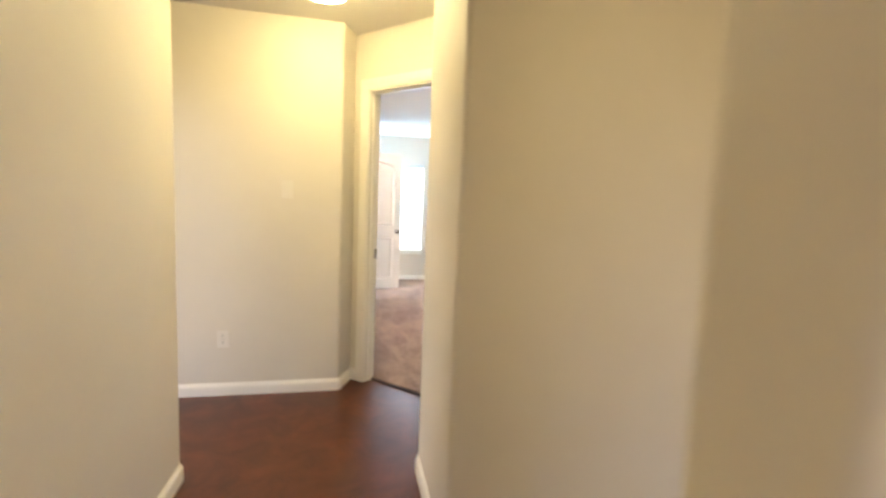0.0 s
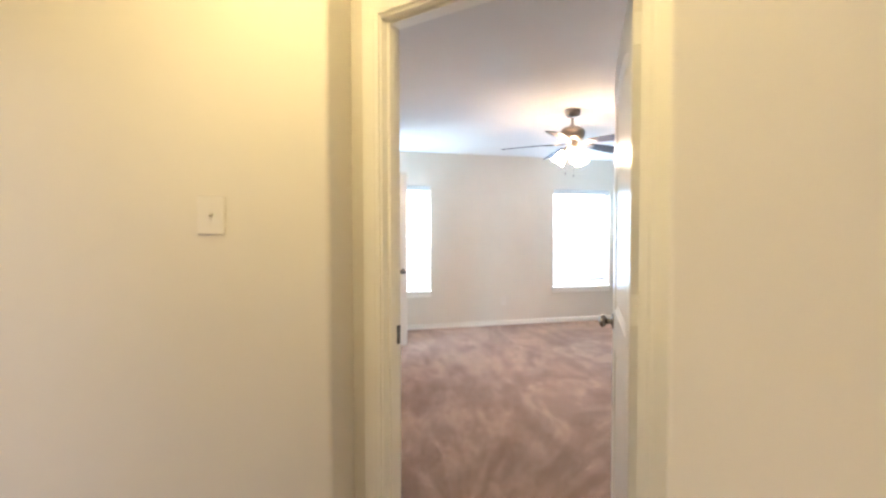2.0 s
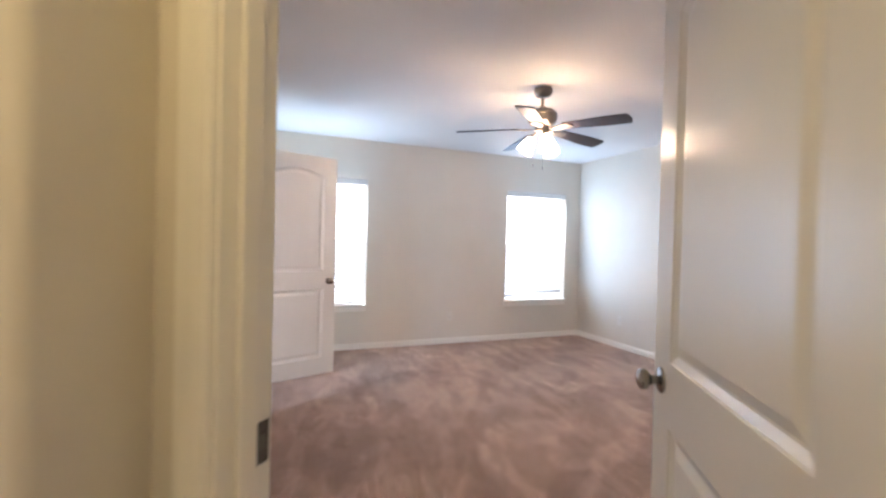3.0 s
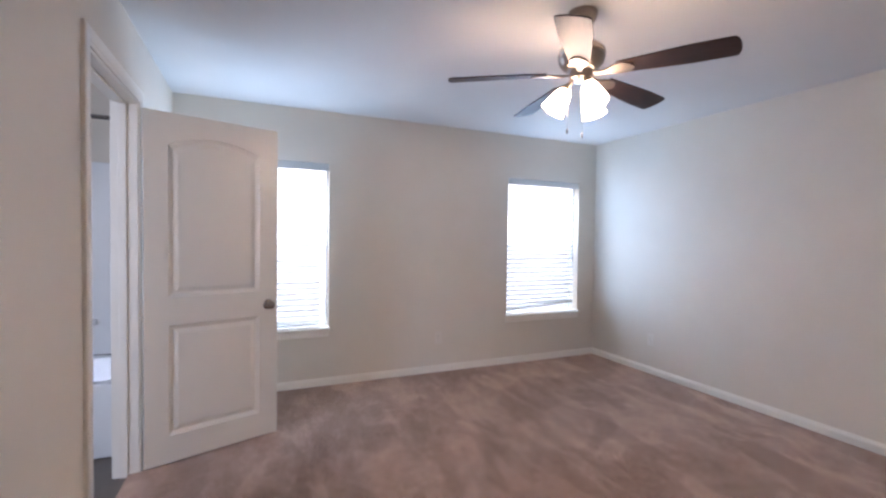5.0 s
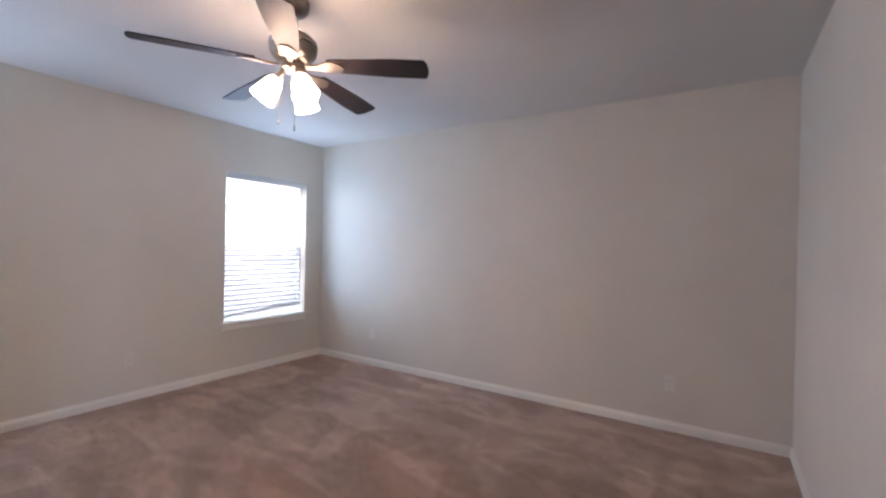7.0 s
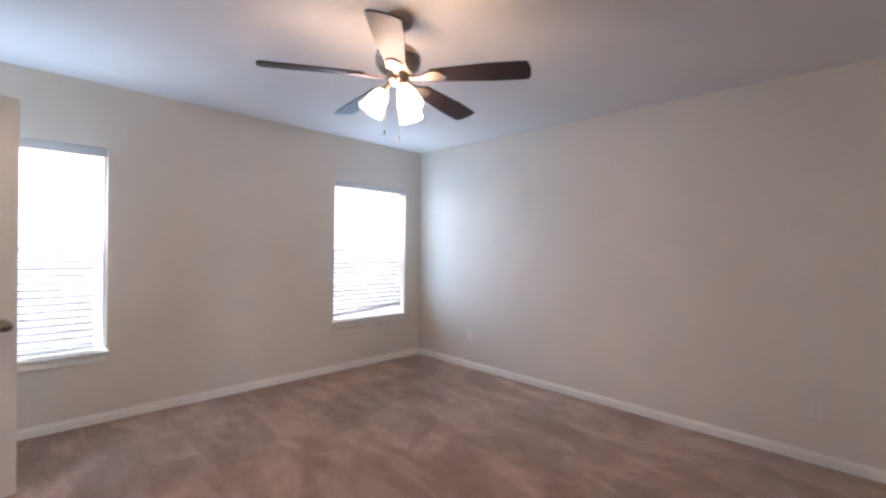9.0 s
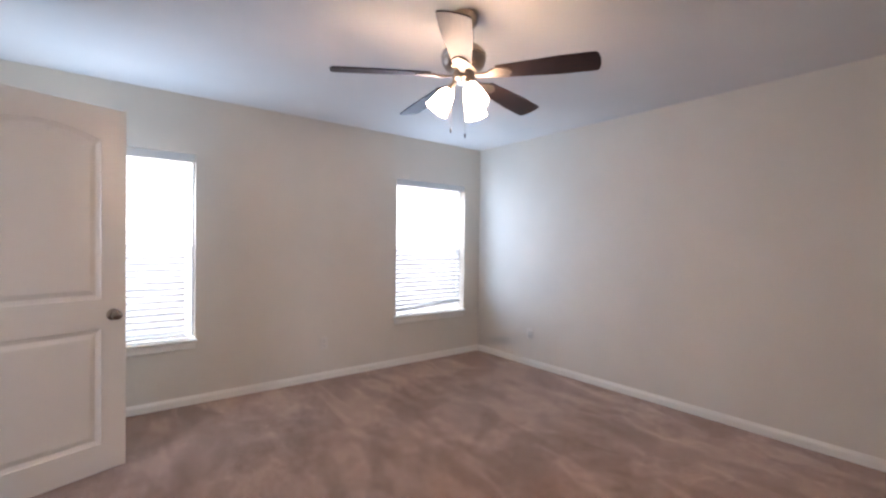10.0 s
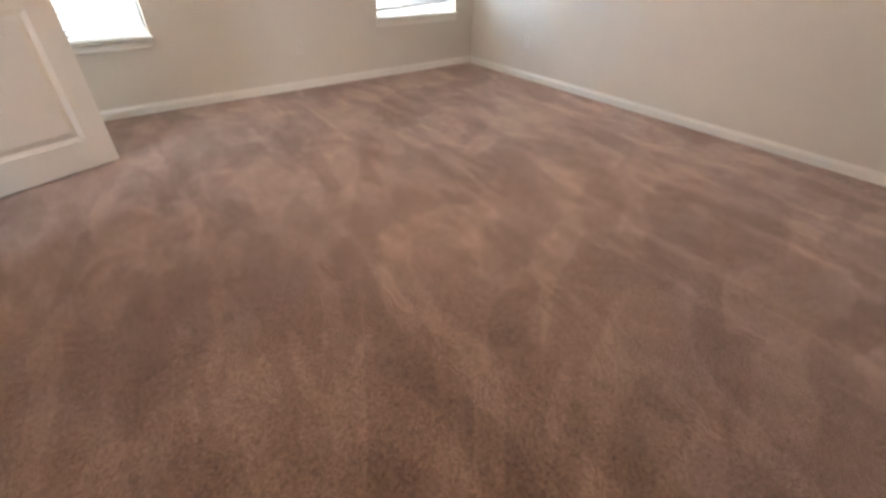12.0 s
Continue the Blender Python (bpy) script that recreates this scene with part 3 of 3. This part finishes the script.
# ---- ceiling fan ----
def ceiling_fan(x, y, turn):
    ob = thing("ceiling_fan", Matrix.Translation((x, y, H)), "dark five-bladed ceiling fan with lit glass shades", "ceiling fan")
    part("canopy", lathe([(0.0, 0.0), (0.068, 0.0), (0.070, -0.012), (0.064, -0.040), (0.048, -0.058), (0.022, -0.066), (0.0, -0.067)], 32), PEWTER, ob, "pewter canopy", True)
    part("downrod", lathe([(0.0, -0.060), (0.013, -0.060), (0.013, -0.125), (0.024, -0.130), (0.024, -0.150), (0.0, -0.150)], 18), PEWTER, ob, "", True)
    part("motor_housing", lathe([(0.0, -0.145), (0.045, -0.147), (0.082, -0.160), (0.108, -0.185), (0.112, -0.205), (0.106, -0.212), (0.110, -0.220), (0.104, -0.245), (0.085, -0.268), (0.060, -0.280), (0.0, -0.281)], 40), PEWTER, ob, "brushed pewter motor housing", True)
    part("switch_housing", lathe([(0.0, -0.279), (0.050, -0.281), (0.056, -0.292), (0.054, -0.318), (0.040, -0.332), (0.0, -0.334)], 32), PEWTER, ob, "", True)
    for k in range(5):
        a = pose(0, 0, 0, 0, 0, turn + 72 * k)
        outline = []
        for i in range(11):
            f = i / 10
            r = 0.175 + 0.450 * f
            outline.append((r, 0.046 + 0.024 * min(1.0, f * 1.5) - 0.004 * f))
        tip = [(0.625 + 0.022 * math.sin(math.pi * q / 8), 0.066 * math.cos(math.pi * q / 8)) for q in range(1, 8)]
        ring = outline + tip + [(r, -wd) for r, wd in outline[::-1]]
        bm = bmesh.new()
        lows = [bm.verts.new((r, v, -0.003)) for r, v in ring]
        highs = [bm.verts.new((r, v, 0.003)) for r, v in ring]
        bm.faces.new(lows), bm.faces.new(highs)
        for q in range(len(ring)):
            bm.faces.new((lows[q], lows[(q + 1) % len(ring)], highs[(q + 1) % len(ring)], highs[q]))
        blade = part("fan_blade", bm, BLADE, ob, "dark walnut blade")
        blade.matrix_local = a @ Matrix.Translation((0, 0, -0.292)) @ pose(0, 0, 0, FAN_PITCH, 2.8, 0)
        iron = bmesh.new()
        sta = [(0.060, 0.016), (0.095, 0.013), (0.125, 0.016), (0.150, 0.032), (0.175, 0.041), (0.205, 0.040), (0.232, 0.026), (0.245, 0.008)]
        ring = sta + [(r, -v) for r, v in sta[::-1]]
        lows = [iron.verts.new((r, v, -0.010 - 0.006 * math.sin(min(1, (r - 0.06) / 0.1) * math.pi))) for r, v in ring]
        highs = [iron.verts.new((r, v, -0.0035)) for r, v in ring]
        iron.faces.new(lows), iron.faces.new(highs)
        for q in range(len(ring)):
            iron.faces.new((lows[q], lows[(q + 1) % len(ring)], highs[(q + 1) % len(ring)], highs[q]))
        bracket = part("blade_bracket", iron, BRASSY, ob, "brushed metal blade bracket")
        bracket.matrix_local = a @ Matrix.Translation((0, 0, -0.292)) @ pose(0, 0, 0, FAN_PITCH, 2.8, 0)
    for k, ang in enumerate(SHADES):
        a = pose(0, 0, 0, 0, 0, ang) @ Matrix.Translation((0.045, 0, -0.330)) @ pose(0, 0, 0, 0, -33, 0)
        arm = lathe([(0.0, 0.01), (0.012, 0.01), (0.012, -0.028), (0.023, -0.032), (0.024, -0.052), (0.0, -0.053)], 20, None, a)
        part("lamp_holder", arm, PEWTER, ob, "", True)
        sh = lathe([(0.022, -0.046), (0.031, -0.054), (0.041, -0.078), (0.048, -0.110), (0.054, -0.142), (0.060, -0.163), (0.057, -0.163), (0.051, -0.141), (0.045, -0.110), (0.038, -0.080), (0.022, -0.058)], 28, None, a)
        shade = part("glass_shade", sh, LITSHADE, ob, "lit frosted bell glass shade", True)
        globe = lathe([(0.0, -0.054), (0.011, -0.056), (0.013, -0.070), (0.022, -0.090), (0.025, -0.104), (0.020, -0.119), (0.009, -0.127), (0.0, -0.128)], 16, None, a)
        part("bulb", globe, LITBULB, shade, "lit frosted bulb", True)
    for x0, y0, z1 in ((0.008, -0.006, -0.580), (-0.050, 0.035, -0.555)):
        bm = lathe([(0.0, -0.33), (0.0008, -0.33), (0.0008, z1), (0.0, z1)], 6, None, Matrix.Translation((x0, y0, 0)))
        lathe([(0.0, z1 + 0.002), (0.003, z1), (0.005, z1 - 0.012), (0.004, z1 - 0.024), (0.0, z1 - 0.026)], 12, bm, Matrix.Translation((x0, y0, 0)))
        part("pull_chain", bm, BRASSY, ob, "thin pull chain with a knob", True)
    return ob


FAN_PITCH, SHADES = -12.0, (141, 257, 19)
ceiling_fan(-2.178, -2.240, 10.2)

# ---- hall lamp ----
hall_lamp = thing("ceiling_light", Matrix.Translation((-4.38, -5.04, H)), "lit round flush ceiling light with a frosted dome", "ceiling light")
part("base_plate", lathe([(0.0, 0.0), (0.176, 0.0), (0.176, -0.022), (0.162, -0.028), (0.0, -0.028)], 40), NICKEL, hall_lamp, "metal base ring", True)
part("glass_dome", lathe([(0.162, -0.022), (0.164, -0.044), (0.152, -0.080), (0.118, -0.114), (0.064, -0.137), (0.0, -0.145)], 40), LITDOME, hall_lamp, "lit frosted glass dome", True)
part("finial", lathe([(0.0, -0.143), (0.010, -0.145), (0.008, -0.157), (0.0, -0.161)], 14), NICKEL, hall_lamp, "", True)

# unseen second light behind the start, added to brighten the hall wall faces
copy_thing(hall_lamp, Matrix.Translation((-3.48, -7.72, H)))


# ---- plates ----
def plate(name, m, label, category, group, switch=False):
    """A wall plate; local x across, z up, y out of the wall towards -y."""
    ob = thing(name, m, label, category, group)
    part("cover_plate", boxed(-0.036, 0.036, -0.006, 0.0, -0.0575, 0.0575, 0.0025), PLATE, ob)
    if switch:
        part("toggle_collar", boxed(-0.006, 0.006, -0.008, -0.006, -0.013, 0.013), PLATE, ob)
        t = boxed(-0.004, 0.004, -0.015, -0.006, -0.005, 0.005, 0.0015)
        bmesh.ops.rotate(t, cent=(0, -0.006, 0), matrix=Matrix.Rotation(radians(-24), 3, "X"), verts=t.verts)
        part("toggle", t, PLATE, ob)
        for z in (-0.030, 0.030):
            part("screw", boxed(-0.003, 0.003, -0.007, -0.006, z - 0.003, z + 0.003, 0.001), PLATE, ob)
        return ob
    for z in (-0.0195, 0.0195):
        part("receptacle", boxed(-0.0165, 0.0165, -0.0078, -0.006, z - 0.0145, z + 0.0145, 0.004), PLATE, ob)
        for x in (-0.0065, 0.0065):
            part("slot", boxed(x - 0.0011, x + 0.0011, -0.0084, -0.0076, z - 0.002, z + 0.006), HOLE_SHADE, ob, "dark slot")
        part("slot", boxed(-0.002, 0.002, -0.0084, -0.0076, z - 0.0095, z - 0.0055), HOLE_SHADE, ob, "dark slot")
    part("screw", boxed(-0.003, 0.003, -0.0075, -0.006, -0.003, 0.003, 0.001), PLATE, ob)
    return ob


plate("light_switch", Matrix.Translation((-4.632, BACK, 1.361)), "ivory toggle light switch on the hall wall", "light switch", "", True)
plate("wall_outlet", Matrix.Translation((-5.027, BACK, 0.375)), "ivory double power outlet low on the hall wall", "outlet", "power outlets")
plate("wall_outlet", Matrix.Translation((-1.966, 0, 0.355)), "ivory double power outlet under the window wall", "outlet", "power outlets")
for y in (-0.815, -3.67):
    plate("wall_outlet", Matrix.Translation((0, y, 0.352)) @ pose(0, 0, 0, 0, 0, -90), "ivory double power outlet low on the bedroom wall", "outlet", "power outlets")

# ---- bathroom ----
TUB_Y = -0.80
tub = thing("bathtub", Matrix.Translation((-5.28, TUB_Y, 0)), "white alcove bathtub with a moulded surround", "bathtub")
bm = bmesh.new()
outer = [(-0.90, 0.0), (0.92, 0.0), (0.92, 0.79), (-0.90, 0.79)]
lo = [bm.verts.new((x, y, 0)) for x, y in outer]
hi = [bm.verts.new((x, y, 0.45)) for x, y in outer]
inn = [bm.verts.new((x * 0.90, 0.09 + y * 0.78, 0.45)) for x, y in outer]
bot = [bm.verts.new((x * 0.78, 0.14 + y * 0.64, 0.10)) for x, y in outer]
for a, b in ((lo, hi), (hi, inn), (inn, bot)):
    for k in range(4):
        bm.faces.new((a[k], a[(k + 1) % 4], b[(k + 1) % 4], b[k]))
bm.faces.new(bot), bm.faces.new(lo)
bmesh.ops.bevel(bm, geom=bm.edges[:], offset=0.018, segments=3, affect="EDGES", profile=0.5)
part("tub", bm, ACRYLIC, tub, "", True)
part("surround_panel", boxed(-0.90, 0.92, 0.765, 0.798, 0.452, 1.86, 0.006), ACRYLIC, tub, "white moulded shower surround")
part("surround_end", boxed(0.90, 0.934, 0.0, 0.763, 0.452, 1.86, 0.006), ACRYLIC, tub)
part("soap_ledge", boxed(-0.60, 0.60, 0.70, 0.764, 0.68, 0.72, 0.010), ACRYLIC, tub)
rod = lathe([(0.0, -0.92), (0.0127, -0.92), (0.0127, 0.94), (0.0, 0.94)], 14)
bmesh.ops.transform(rod, matrix=Matrix.Translation((-5.28, TUB_Y + 0.05, 2.03)) @ pose(0, 0, 0, 0, 90, 0), verts=rod.verts)
tagged(part("shower_rod", rod, DARK, None, "", True), "dark metal shower curtain rod above the tub", "curtain rod")
